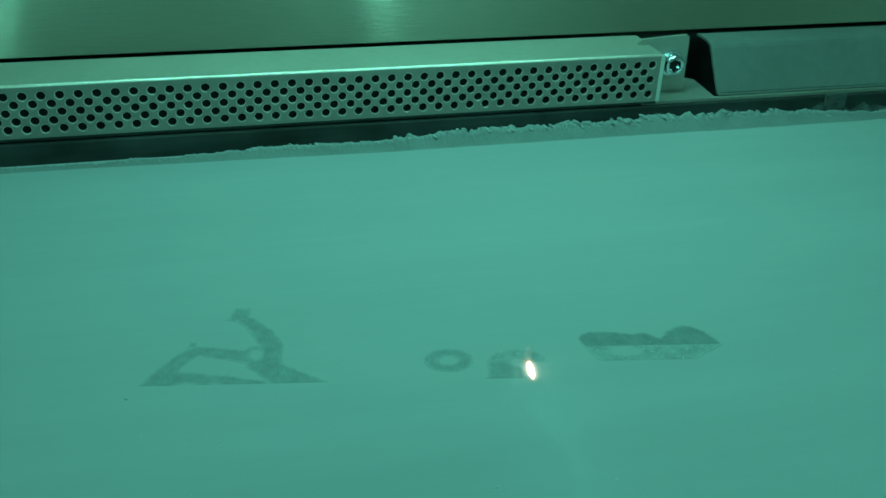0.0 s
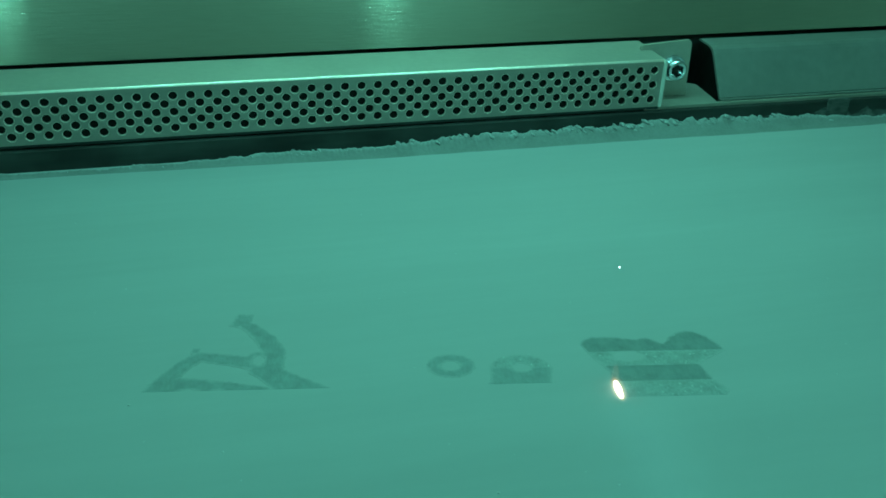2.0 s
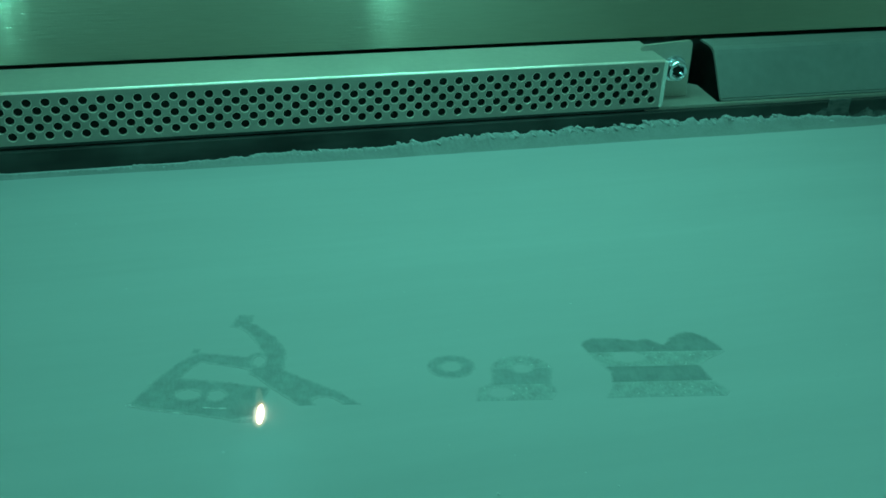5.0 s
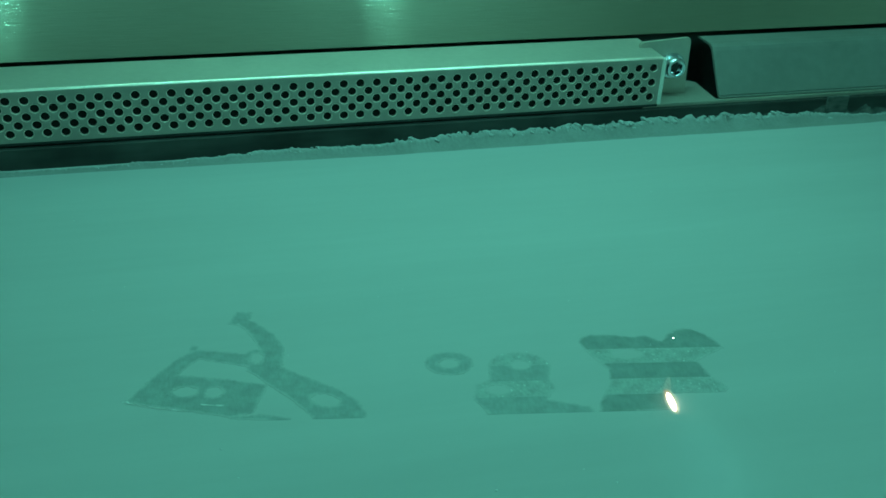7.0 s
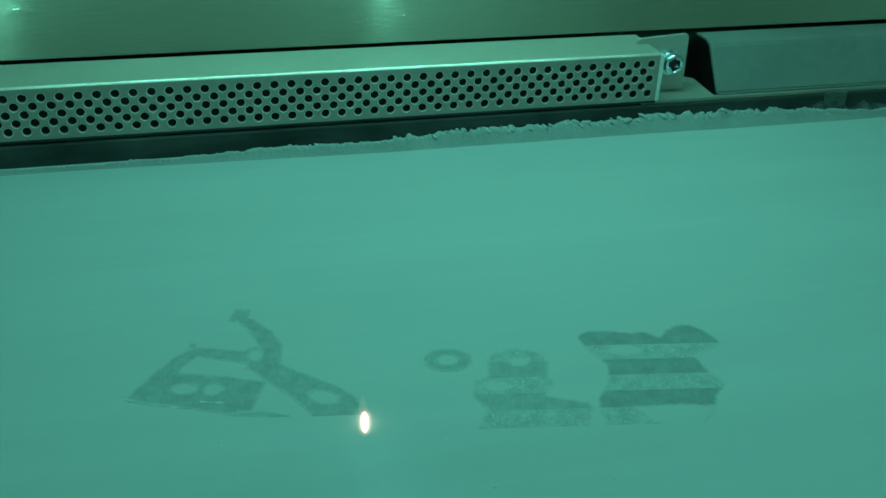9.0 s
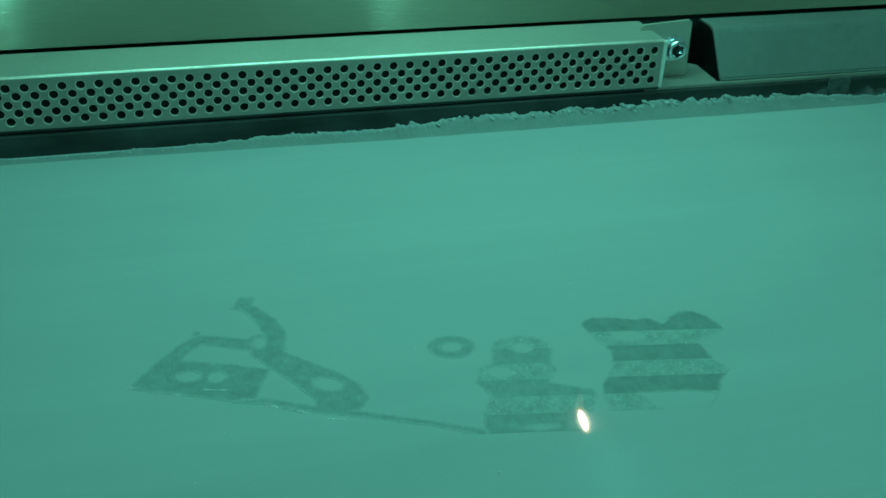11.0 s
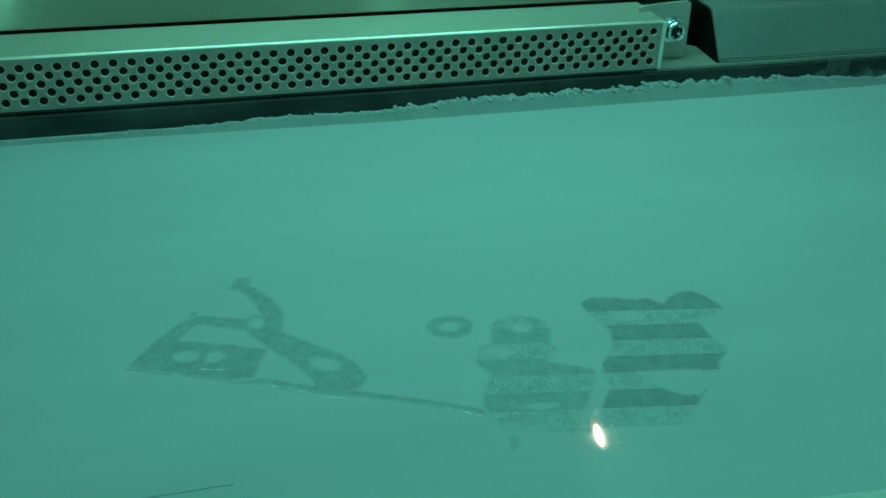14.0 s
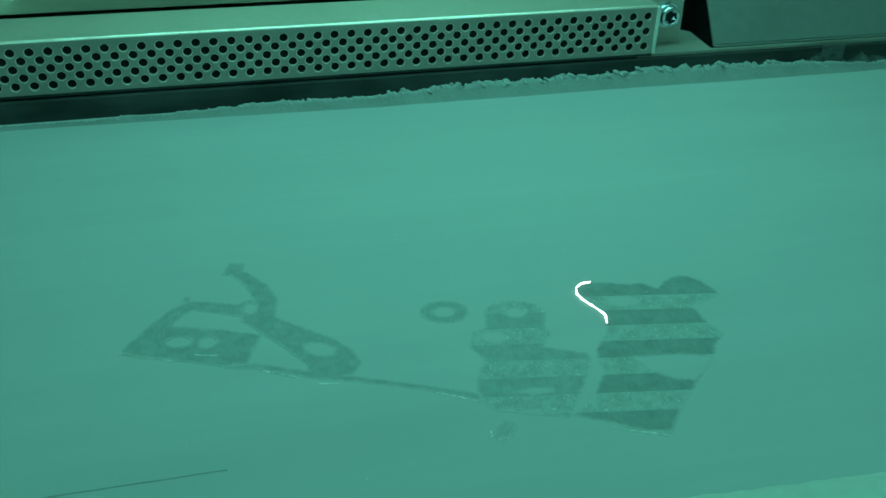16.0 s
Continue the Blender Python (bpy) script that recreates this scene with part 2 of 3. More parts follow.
for lx, ly, lz, lw, ld, watts in LAMPS:
    lamp = tagged(new("led_lamp"), "flat LED lamp under the roof, coloured for the window's tint", "lamp", "roof lamps")
    lamp.location = (lx, ly, lz)
    part("housing", boxed(-lw / 2 - 0.008, lw / 2 + 0.008, -ld / 2 - 0.008, ld / 2 + 0.008, 0.010, ROOF - lz, bevel=0.001), M_SHEET, lamp)
    part("diffuser", boxed(-lw / 2, lw / 2, -ld / 2, ld / 2, 0.004, 0.0098, bevel=0.0008), M_LED, lamp, "glowing diffuser strip")

# ---- the gas nozzle bar with its perforated face ----
PITCH, LEAN = 0.0076, 3.0
BAR_X0, BAR_X1, BAR_Z, BAR_H, BAR_D = -0.60, 0.0047, 0.0117, 0.0232, 0.0322


def perforated_face():
    """The folded sheet's front: five staggered rows of round holes through it, each in its own diamond of sheet."""
    bm = bmesh.new()
    half, thick, r, lip, n = PITCH / 2, 0.0013, 0.00194, 0.00030, 16
    low, right, seen = 0.0040, BAR_X1, {}

    def vert(x, z):
        key = (round(x, 6), round(z, 6))
        if key not in seen:
            seen[key] = bm.verts.new((x, 0, z))
        return seen[key]

    def face(*points):
        bm.faces.new([vert(x, z) for x, z in points])
    z = [low + j * half for j in range(5)]
    first = -76
    for j in range(5):
        for k in range(first, 1):
            cx, cz = k * PITCH - (half if j % 2 else 0), z[j]
            corner = [vert(cx + half, cz), vert(cx, cz + half), vert(cx - half, cz), vert(cx, cz - half)]
            rings = []
            for rad, deep in ((r + lip, 0.0), (r, 0.00016), (r, thick)):
                rings.append([bm.verts.new((cx + rad * math.cos(math.tau * m / n), deep, cz + rad * math.sin(math.tau * m / n))) for m in range(n)])
            for level, (a, b) in enumerate(zip(rings, rings[1:])):
                for m in range(n):
                    bm.faces.new((a[m], a[(m + 1) % n], b[(m + 1) % n], b[m])).material_index = 1 - level
            edge, q = rings[0], n // 4
            for c in range(4):
                c0, c1 = corner[c], corner[(c + 1) % 4]
                for m in range(q):
                    e0, e1 = edge[c * q + m], edge[(c * q + m + 1) % n]
                    bm.faces.new((c0 if m < q // 2 else c1, e1, e0))
                bm.faces.new((c0, c1, edge[c * q + q // 2]))
    for k in range(first, 1):
        x = k * PITCH
        if k > first:
            face((x - PITCH, z[4] + half), (x - half, z[4]), (x, z[4] + half))
            face((x - PITCH, z[0] - half), (x, z[0] - half), (x - half, z[0]))
            face((x - PITCH, z[4] + half), (x, z[4] + half), (x, BAR_H), (x - PITCH, BAR_H))
            face((x - PITCH, 0), (x, 0), (x, z[0] - half), (x - PITCH, z[0] - half))
    face((half, z[4]), (0, z[3]), (half, z[2]))
    face((half, z[2]), (0, z[1]), (half, z[0]))
    face((0, z[4] + half), (half, z[4]), (half, BAR_H), (0, BAR_H))
    face((0, 0), (half, 0), (half, z[0]), (0, z[0] - half))
    face((half, 0), (right, 0), (right, BAR_H), (half, BAR_H))
    bmesh.ops.recalc_face_normals(bm, faces=bm.faces[:])
    return bm


bar = tagged(new("gas_nozzle_bar"), "long folded steel gas nozzle bar with a perforated face", "gas nozzle")
bar.matrix_world = pose(0, 0, BAR_Z, LEAN)
pierced = part("perforated_face", perforated_face(), M_PIERCED, bar, "steel front pierced by five staggered rows of holes")
pierced.data.materials.append(M_LIP)
rolled = [(0.0, BAR_H)] + [(0.0011 - 0.0011 * math.cos(a), BAR_H + 0.0011 * math.sin(a)) for a in np.linspace(0.2, math.pi / 2, 7)]
top_z = BAR_H + 0.0011
tl = math.tan(radians(LEAN))
profile = rolled + [(BAR_D, top_z - BAR_D * tl), (BAR_D, top_z - 0.0013 - BAR_D * tl), (0.0018, top_z - 0.0012), (0.0013, BAR_H)]
folded = part("top_cover", extruded(profile, BAR_X0, BAR_X1), M_SHEET, bar, "plain top sheet with a rolled front edge, its highlight painted", smooth=False)
folded.data.materials.append(M_EDGE_SHINE)
# the roll's upward faces take the painted highlight
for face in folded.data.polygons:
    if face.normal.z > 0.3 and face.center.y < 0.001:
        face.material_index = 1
part("end_rim", boxed(BAR_X1 - 0.0004, BAR_X1 + 0.0014, -0.0011, 0.0012, 0.0, BAR_H + 0.0008, bevel=0.0006), M_BARE, bar, "bare cut edge, pale for its lit look")
# solid dark filler that stands for the duct's unlit inside
part("duct_inside", boxed(BAR_X0, BAR_X1 - 0.0002, 0.0035, 0.030, 0.0005, BAR_H - 0.002), M_INSIDE, bar, "dark filler inside the duct, its shade in the colour")
# underside in the rim's dark steel: its shade is in the colour
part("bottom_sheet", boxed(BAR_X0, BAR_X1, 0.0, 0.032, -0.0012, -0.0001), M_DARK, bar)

# the mounting tab, base plate and screw at the bar's end
tab = tagged(new("mounting_bracket"), "flat steel mounting bracket at the end of the nozzle bar", "bracket")
tab.location = (0.0, 0.0145, 0.0115)
bm = bmesh.new()
r, w0, w1, h = 0.002, -0.001, 0.0262, 0.0287
outline = [(w0, 0), (w1, 0)] + [(w1 - r + r * math.cos(a), h - r + r * math.sin(a)) for a in np.linspace(0, math.pi / 2, 5)] + \
          [(w0 + r + r * math.cos(a), h - 0.0015 - r + r * math.sin(a)) for a in np.linspace(math.pi / 2, math.pi, 5)]
front = [bm.verts.new((x, 0, z)) for x, z in outline]
rear = [bm.verts.new((x, 0.002, z)) for x, z in outline]
bm.faces.new(front)
bm.faces.new(rear[::-1])
for i in range(len(front)):
    j = (i + 1) % len(front)
    bm.faces.new((front[j], front[i], rear[i], rear[j]))
bmesh.ops.recalc_face_normals(bm, faces=bm.faces[:])
part("upright_plate", bm, M_SHEET, tab)
bm = bmesh.new()
corners = [(-0.58, 0.004), (-0.002, 0.004), (-0.002, -0.0135), (0.40, -0.0135), (0.40, -0.0112), (0.0385, -0.0112), (0.0400, 0.0150), (0.0370, 0.0180), (-0.58, 0.0180)]
sole = [bm.verts.new((x, y, -0.0019)) for x, y in corners]
upper = [bm.verts.new((x, y, -0.0003)) for x, y in corners]
bm.faces.new(sole[::-1])
bm.faces.new(upper)
for i in range(len(sole)):
    j = (i + 1) % len(sole)
    bm.faces.new((sole[i], sole[j], upper[j], upper[i]))
part("foot_plate", bm, M_SHEET, tab, "flat foot plate under the bar, cut off beside the cover")

screw = tagged(new("socket_head_screw"), "shiny zinc-plated hexagon socket screw with washer", "screw")
screw.matrix_world = pose(0.0172, 0.0145, 0.0264, 90)


def lathe(profile, n=32):
    bm = bmesh.new()
    rings = [[bm.verts.new((rr * math.cos(math.tau * k / n), rr * math.sin(math.tau * k / n), z)) for k in range(n)] for rr, z in profile]
    for a, b in zip(rings, rings[1:]):
        for k in range(n):
            bm.faces.new((a[k], a[(k + 1) % n], b[(k + 1) % n], b[k]))
    bm.faces.new(rings[0][::-1])
    bm.faces.new(rings[-1])
    return bm


def screw_head():
    """A cylinder head with rounded rim and a hexagon socket."""
    bm = bmesh.new()
    n, hexes = 36, 36
    levels = [(0.0053, 0.0), (0.0053, 0.0034), (0.0051, 0.0042), (0.0047, 0.0047), (0.0038, 0.0049)]
    rings = [[bm.verts.new((rr * math.cos(math.tau * k / n), rr * math.sin(math.tau * k / n), z)) for k in range(n)] for rr, z in levels]
    for z in (0.0046, 0.0008):
        ring = []
        for k in range(hexes):
            a = math.tau * k / hexes
            reach = 0.0030 / math.cos((a + math.pi / 6) % (math.pi / 3) - math.pi / 6)
            ring.append(bm.verts.new((reach * math.cos(a), reach * math.sin(a), z)))
        rings.append(ring)
    for a, b in zip(rings, rings[1:]):
        for k in range(n):
            bm.faces.new((a[k], a[(k + 1) % n], b[(k + 1) % n], b[k]))
    bm.faces.new(rings[-1])
    bm.faces.new(rings[0][::-1])
    return bm


part("washer", lathe([(0.0066, 0.0001), (0.0066, 0.0011), (0.0060, 0.0013), (0.0040, 0.0013)]), M_ZINC, screw)
head = part("head", screw_head(), M_ZINC, screw)
head.location = (0, 0, 0.0013)
# added disc, so that the deep socket looks unlit
part("socket_floor", lathe([(0.0027, 0.0003), (0.0027, 0.0012)], 18), M_INSIDE, head, "dark disc in the hexagon socket, its shade in the colour").location = (0, 0, 0.0006)

# the folded cover beside the bracket
cover = tagged(new("folded_cover"), "grey folded sheet cover sloping up behind the powder rim", "cover")
cover.location = (0.0405, 0, 0)
line = [(0.0042, 0.0126), (0.0099, 0.0211), (0.0170, 0.0318), (0.0184, 0.0334), (0.0204, 0.0343), (0.0235, 0.0347), (0.0335, 0.0347)]
inner = [(y + 0.0012, z - 0.0010) for y, z in line[::-1]]
part("sheet", extruded(line + inner, 0.0, 0.36), M_PANEL, cover)
part("lip", boxed(0.0, 0.36, 0.0026, 0.0060, 0.0115, 0.0122, bevel=0.0002), M_PANEL, cover, "narrow folded lip along the foot")

# ---- the powder bank along the rim ----
def bank_line(x):
    """Foot, crest's place and height, and roughness of the bank at x."""
    s = min(1.0, max(0.0, (x + 0.27) / 0.27))
    foot = -0.0095 - 0.0045 * min(1.0, 2 * s) - 0.02 * max(0.0, x) + 0.03 * max(0.0, x - 0.06)
    rough = 0.3 + 0.7 * min(1.0, max(0.0, (x + 0.20) / 0.08)) * (1 - 0.8 * min(1.0, max(0.0, (x - 0.04) / 0.09)))
    lump = noise.noise((x * 90, 3.1, 0)) * 0.0008 + noise.noise((x * 210, 7.7, 0)) * 0.0016 * rough + abs(noise.noise((x * 480, 1.3, 0))) * 0.0017 * rough
    lip = 0.0009 + 0.0040 * s * s * (3 - 2 * s) - 0.036 * min(0.11, max(0.0, x - 0.03))
    crest = max(0.0004, lip + lump + 0.0010 * math.exp(-((x + 0.185) / 0.02) ** 2) - 0.0012 * math.exp(-((x + 0.145) / 0.012) ** 2))
    return foot, -0.0055 + 0.0025 * s - 0.025 * max(0.0, x - 0.05) + noise.noise((x * 120, 9.2, 0)) * 0.0012, crest, rough


def bank_height(x, y, foot, crest_y, crest, rough):
    """Height of the bank: a smooth slope that breaks up into slanting, crumbling ridges at its crest."""
    g = min(1.0, (y - foot) / max(1e-4, crest_y - foot))
    z = crest * (0.30 * g + 0.70 * g ** 2.6)
    along, across = x + 0.9 * (y - crest_y), y - 0.4 * x
    warp = 0.7 * noise.noise((x * 150, y * 150, 8.0))
    ridge = (1 - abs(noise.noise((along * 90 + warp, across * 60, 4.0)))) ** 4
    small = (1 - abs(noise.noise((along * 210 + warp, across * 150, 14.0)))) ** 3
    patchy = min(1.0, max(0.0, 0.45 + 1.5 * noise.noise((x * 28, 2.0, 6.0))))
    top = g ** 3 * rough
    z += top * (0.0016 * ridge * patchy + 0.0009 * small * (0.4 + 0.6 * patchy) - 0.0008)
    z += noise.noise((x * 900, y * 900, 5.0)) * 0.00035 * g ** 4
    if y > crest_y:
        z -= (y - crest_y) * 0.8
    return z, g


def bank():
    """Powder pushed up against the rim: low at one end, higher and crumbly at the other."""
    x0, x1, nx, ny = -0.40, 0.26, 1500, 34
    verts, faces, loose = [], [], []
    for i in range(nx + 1):
        x = x0 + (x1 - x0) * i / nx
        foot, crest_y, crest, rough = bank_line(x)
        for j in range(ny + 1):
            y = foot + (-0.0023 - foot) * j / ny
            z, g = bank_height(x, y, foot, crest_y, crest, rough)
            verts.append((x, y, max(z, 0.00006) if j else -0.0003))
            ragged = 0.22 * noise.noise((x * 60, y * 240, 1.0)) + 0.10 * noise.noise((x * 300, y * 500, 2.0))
            # shade painted on the slope: none at the foot, less towards the crest
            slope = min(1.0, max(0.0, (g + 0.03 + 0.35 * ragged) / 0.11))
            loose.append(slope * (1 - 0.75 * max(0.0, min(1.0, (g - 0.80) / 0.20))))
    for i in range(nx):
        for j in range(ny):
            k = i * (ny + 1) + j
            faces.append((k, k + ny + 1, k + ny + 2, k + 1))
    mesh = bpy.data.meshes.new("powder_bank")
    mesh.from_pydata(verts, [], faces)
    # the melt attribute carries the slope's painted shade here
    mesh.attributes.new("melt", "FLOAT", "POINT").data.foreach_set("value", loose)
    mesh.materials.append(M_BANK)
    for face in mesh.polygons:
        face.use_smooth = True
    return mesh


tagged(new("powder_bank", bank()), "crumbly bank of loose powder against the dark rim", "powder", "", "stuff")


def crumbs():
    """Small clots of powder lying on the bank's crest and fallen over onto the rim."""
    verts, faces = [], []
    rng = random.Random(5)
    for n in range(300):
        x = rng.triangular(-0.30, 0.24, 0.03)
        foot, crest_y, crest, rough = bank_line(x)
        size = min(0.0011, 0.00025 + rng.expovariate(1 / 0.00036)) * (0.35 + 0.65 * rough)
        y = min(-0.0024 - size, crest_y + rng.gauss(-0.0004, 0.0010))
        z = max(0.0, bank_height(x, y, foot, crest_y, crest, rough)[0])
        bm = bmesh.new()
        bmesh.ops.create_icosphere(bm, subdivisions=2, radius=size)
        base, turn = len(verts), rng.gauss(-0.7, 0.35)
        c, q = math.cos(turn), math.sin(turn)
        for v in bm.verts:
            k = 1 + 0.9 * noise.noise(v.co * 1000 + Vector((x * 3000, 0, 0)))
            a, b = v.co.x * k * 1.5, v.co.y * k
            verts.append((x + c * a - q * b - 0.5 * v.co.z, y + q * a + c * b, z - size * 0.30 + v.co.z * k * 1.05))
        faces += [[base + v.index for v in f.verts] for f in bm.faces]
        bm.free()
    mesh = bpy.data.meshes.new("powder_clots")
    mesh.from_pydata(verts, [], faces)
    for face in mesh.polygons:
        face.use_smooth = True
    mesh.materials.append(M_POWDER)
    return mesh


tagged(new("powder_clots", crumbs()), "small clots of powder along the crest of the bank", "powder", "", "stuff")


def dusting():
    """Thin uneven drifts of powder caught on the rim's face and top beside the cover."""
    verts, faces = [], []
    nx, steps = 420, [(-0.0030, 0.0), (-0.0026, 0.35), (-0.0024, 0.7), (-0.0023, 1.0)]
    for i in range(nx + 1):
        x = 0.005 + 0.255 * i / nx
        high = 0.0030 + 0.0042 * noise.noise((x * 45, 1.0, 3.0)) + 0.0030 * noise.noise((x * 160, 5.0, 3.0)) + 0.0012 * noise.noise((x * 500, 5.0, 9.0))
        high = min(0.0088, max(0.0004, high))
        for y, f in steps:
            verts.append((x, y - 0.0005 * (1 - f) + 0.0002 * noise.noise((x * 700, f * 9, 0)), high * f))
    for i in range(nx):
        for j in range(3):
            k = i * 4 + j
            faces.append((k, k + 4, k + 5, k + 1))
    mesh = bpy.data.meshes.new("powder_dusting")
    mesh.from_pydata(verts, [], faces)
    mesh.materials.append(M_DUSTED)
    return mesh


tagged(new("powder_dusting", dusting()), "thin uneven drift of powder caught on the dark rim", "powder", "", "stuff")

joint = tagged(new("joint_plate"), "small grey dusty plate over the joint in the rim", "plate")
joint.location = (0.1047, -0.0026, 0)
part("face_plate", boxed(-0.0062, 0.0062, -0.0012, 0.0002, -0.0005, 0.0112, bevel=0.0003), M_DUSTED, joint)

# thin recoater marks: one scored line, faint streaks and specks on the bed
score = tagged(new("score_mark"), "thin dark line scored across the powder", "mark")
score.location = (-0.245, -0.2459, 0)
bm = bmesh.new()
prev = None
for i in range(41):
    x = -0.032 + 0.053 * i / 40
    w = 0.00035 * (0.5 + 0.5 * abs(noise.noise((x * 300, 0, 4)))) + 0.0001
    y = noise.noise((x * 90, 2, 0)) * 0.0003
    pair = (bm.verts.new((x, y - w, -0.0002)), bm.verts.new((x, y, 0.0003)), bm.verts.new((x, y + w, -0.0002)))
    if prev:
        bm.faces.new((prev[0], pair[0], pair[1], prev[1]))
        bm.faces.new((prev[1], pair[1], pair[2], prev[2]))
    prev = pair
part("ridge", bm, M_FUSED_DARK, score)


def specks():
    verts, faces = [], []
    rng = random.Random(8)
    places = [(-0.2499, -0.1868, 0.0005), (-0.1536, -0.2485, 0.0004), (-0.1202, -0.2523, 0.0003), (-0.2245, -0.215, 0.0003)]
    places += [(rng.uniform(-0.28, 0.02), rng.uniform(-0.26, -0.05), rng.uniform(0.00008, 0.0002)) for _ in range(45)]
    for x, y, size in places:
        bm = bmesh.new()
        bmesh.ops.create_icosphere(bm, subdivisions=1, radius=size)
        base = len(verts)
        for v in bm.verts:
            verts.append((x + v.co.x * 1.4, y + v.co.y, v.co.z * 0.6 + size * 0.3))
        faces += [[base + v.index for v in f.verts] for f in bm.faces]
        bm.free()
    mesh = bpy.data.meshes.new("spatter_grains")
    mesh.from_pydata(verts, [], faces)
    mesh.materials.append(M_BEAD)
    return mesh


tagged(new("spatter_grains", specks()), "stray spatter grains scattered on the powder bed", "grains", "", "stuff")

# ---- the fused layer: stripes of melted metal, laid down along the scan ----
# u runs along the scan stripes, v across them, in millimetres, from a point in the middle of the bed
SCAN = pose(-0.15, -0.20, 0, 0, 0, -9.5)
BAND, BAND_TOP, CELL, SEGMENT = 8.6, 11.7, 8.6 / 28, 13
# passes of the laser: start and end second, u at both, v
PASSES = [
    (-0.6, 0.1, 0.0, 26.4, 8.1), (0.18, 1.02, 47.5, 79.8, 8.1),
    (1.08, 1.8, 82.6, 53.3, -0.6), (1.8, 2.0, 53.3, 48.2, -0.6), (2.08, 2.72, 27.0, 2.5, 0.2), (2.79, 3.4, -38.6, -64.0, 0.6), (3.4, 4.28, -64.0, -99.5, 0.6),
    (4.36, 5.60, -97.0, -31.0, -8.6), (5.66, 6.32, 3.0, 31.5, -9.4), (6.38, 7.42, 38.5, 79.8, -9.2),
    (7.48, 7.62, 72.3, 66.5, -17.0), (7.69, 8.93, 52.2, 6.0, -17.3), (8.99, 9.95, -30.4, -68.0, -17.0),
    (10.02, 10.34, -30.0, 0.0, -25.6), (10.38, 11.14, 4.0, 38.0, -26.0), (11.2, 11.6, 40.8, 56.1, -26.6), (11.6, 11.82, 56.3, 68.0, -26.6),
    (11.88, 12.62, 62.2, 35.0, -34.8), (12.68, 13.34, 29.9, 5.6, -34.4), (13.38, 13.52, 1.8, -8.4, -32.0),
    (13.58, 13.72, 6.2, 11.4, -43.2), (13.78, 13.9, 15.5, 27.0, -40.8), (13.9, 14.1, 27.2, 38.6, -42.4),
    (14.1, 14.62, 38.8, 57.6, -43.8), (14.68, 14.70, 47.5, 46.2, -47.4), (14.78, 14.83, 6.2, 4.6, -47.5),
]


def fused_at(band, u):
    """The second at which the laser reaches u in a band; before the start for the bands that are already fused."""
    if band < 0:
        return -1.0
    mid = BAND_TOP - BAND * (band + 0.5)
    best = None
    for t0, t1, u0, u1, v in PASSES:
        if abs(v - mid) > 3.6:
            continue
        f = (u - u0) / (u1 - u0)
        off = max(0.0, -f, f - 1) * abs(u1 - u0)
        t = t0 + min(1.0, max(0.0, f)) * (t1 - t0)
        if best is None or off < best[0]:
            best = (off, t)
    return best[1] if best else 14.7


def ellipse(cu, cv, ru, rv, turn=0.0):
    c, s = math.cos(radians(turn)), math.sin(radians(turn))

    def f(p):
        x, y = p[:, 0] - cu, p[:, 1] - cv
        x, y = c * x + s * y, -s * x + c * y
        return (np.sqrt((x / ru) ** 2 + (y / rv) ** 2) - 1) * min(ru, rv)
    return f


def polygon(points, round_off=0.0):
    q = np.array(points, float)

    def f(p):
        best = np.full(len(p), 1e9)
        inside = np.zeros(len(p), bool)
        for a, b in zip(q, np.roll(q, -1, 0)):
            e, w = b - a, p - a
            k = np.clip((w @ e) / (e @ e), 0, 1)[:, None]
            best = np.minimum(best, np.linalg.norm(w - k * e, axis=1))
            cross = (a[1] > p[:, 1]) != (b[1] > p[:, 1])
            xs = a[0] + (p[:, 1] - a[1]) / (b[1] - a[1] if b[1] != a[1] else 1e-9) * e[0]
            inside ^= cross & (p[:, 0] < xs)
        return np.where(inside, -best, best) - round_off
    return f


def stroke(points):
    """A band of metal along a line of (u, v, half width)."""
    q = np.array(points, float)

    def f(p):
        best = np.full(len(p), 1e9)
        for a, b in zip(q[:-1], q[1:]):
            e, w = b[:2] - a[:2], p - a[:2]
            k = np.clip((w @ e) / (e @ e), 0, 1)
            best = np.minimum(best, np.linalg.norm(w - k[:, None] * e, axis=1) - (a[2] + k * (b[2] - a[2])))
        return best
    return f


def shape(solid, holes=()):
    def f(p):
        d = np.min([g(p) for g in solid], axis=0)
        for g in holes:
            d = np.maximum(d, -g(p))
        wob = np.sin(p[:, 0] * 2.1 + 1.7 * np.sin(p[:, 1] * 1.3)) * np.sin(p[:, 1] * 1.9 + p[:, 0] * 0.7)
        fine = np.sin(p[:, 0] * 7.3 + 2.1 * np.sin(p[:, 1] * 5.1)) * np.sin(p[:, 1] * 6.1 + 1.9 * np.sin(p[:, 0] * 4.3))
        return d + 0.22 * wob + 0.16 * fine
    return f


KEYED = []


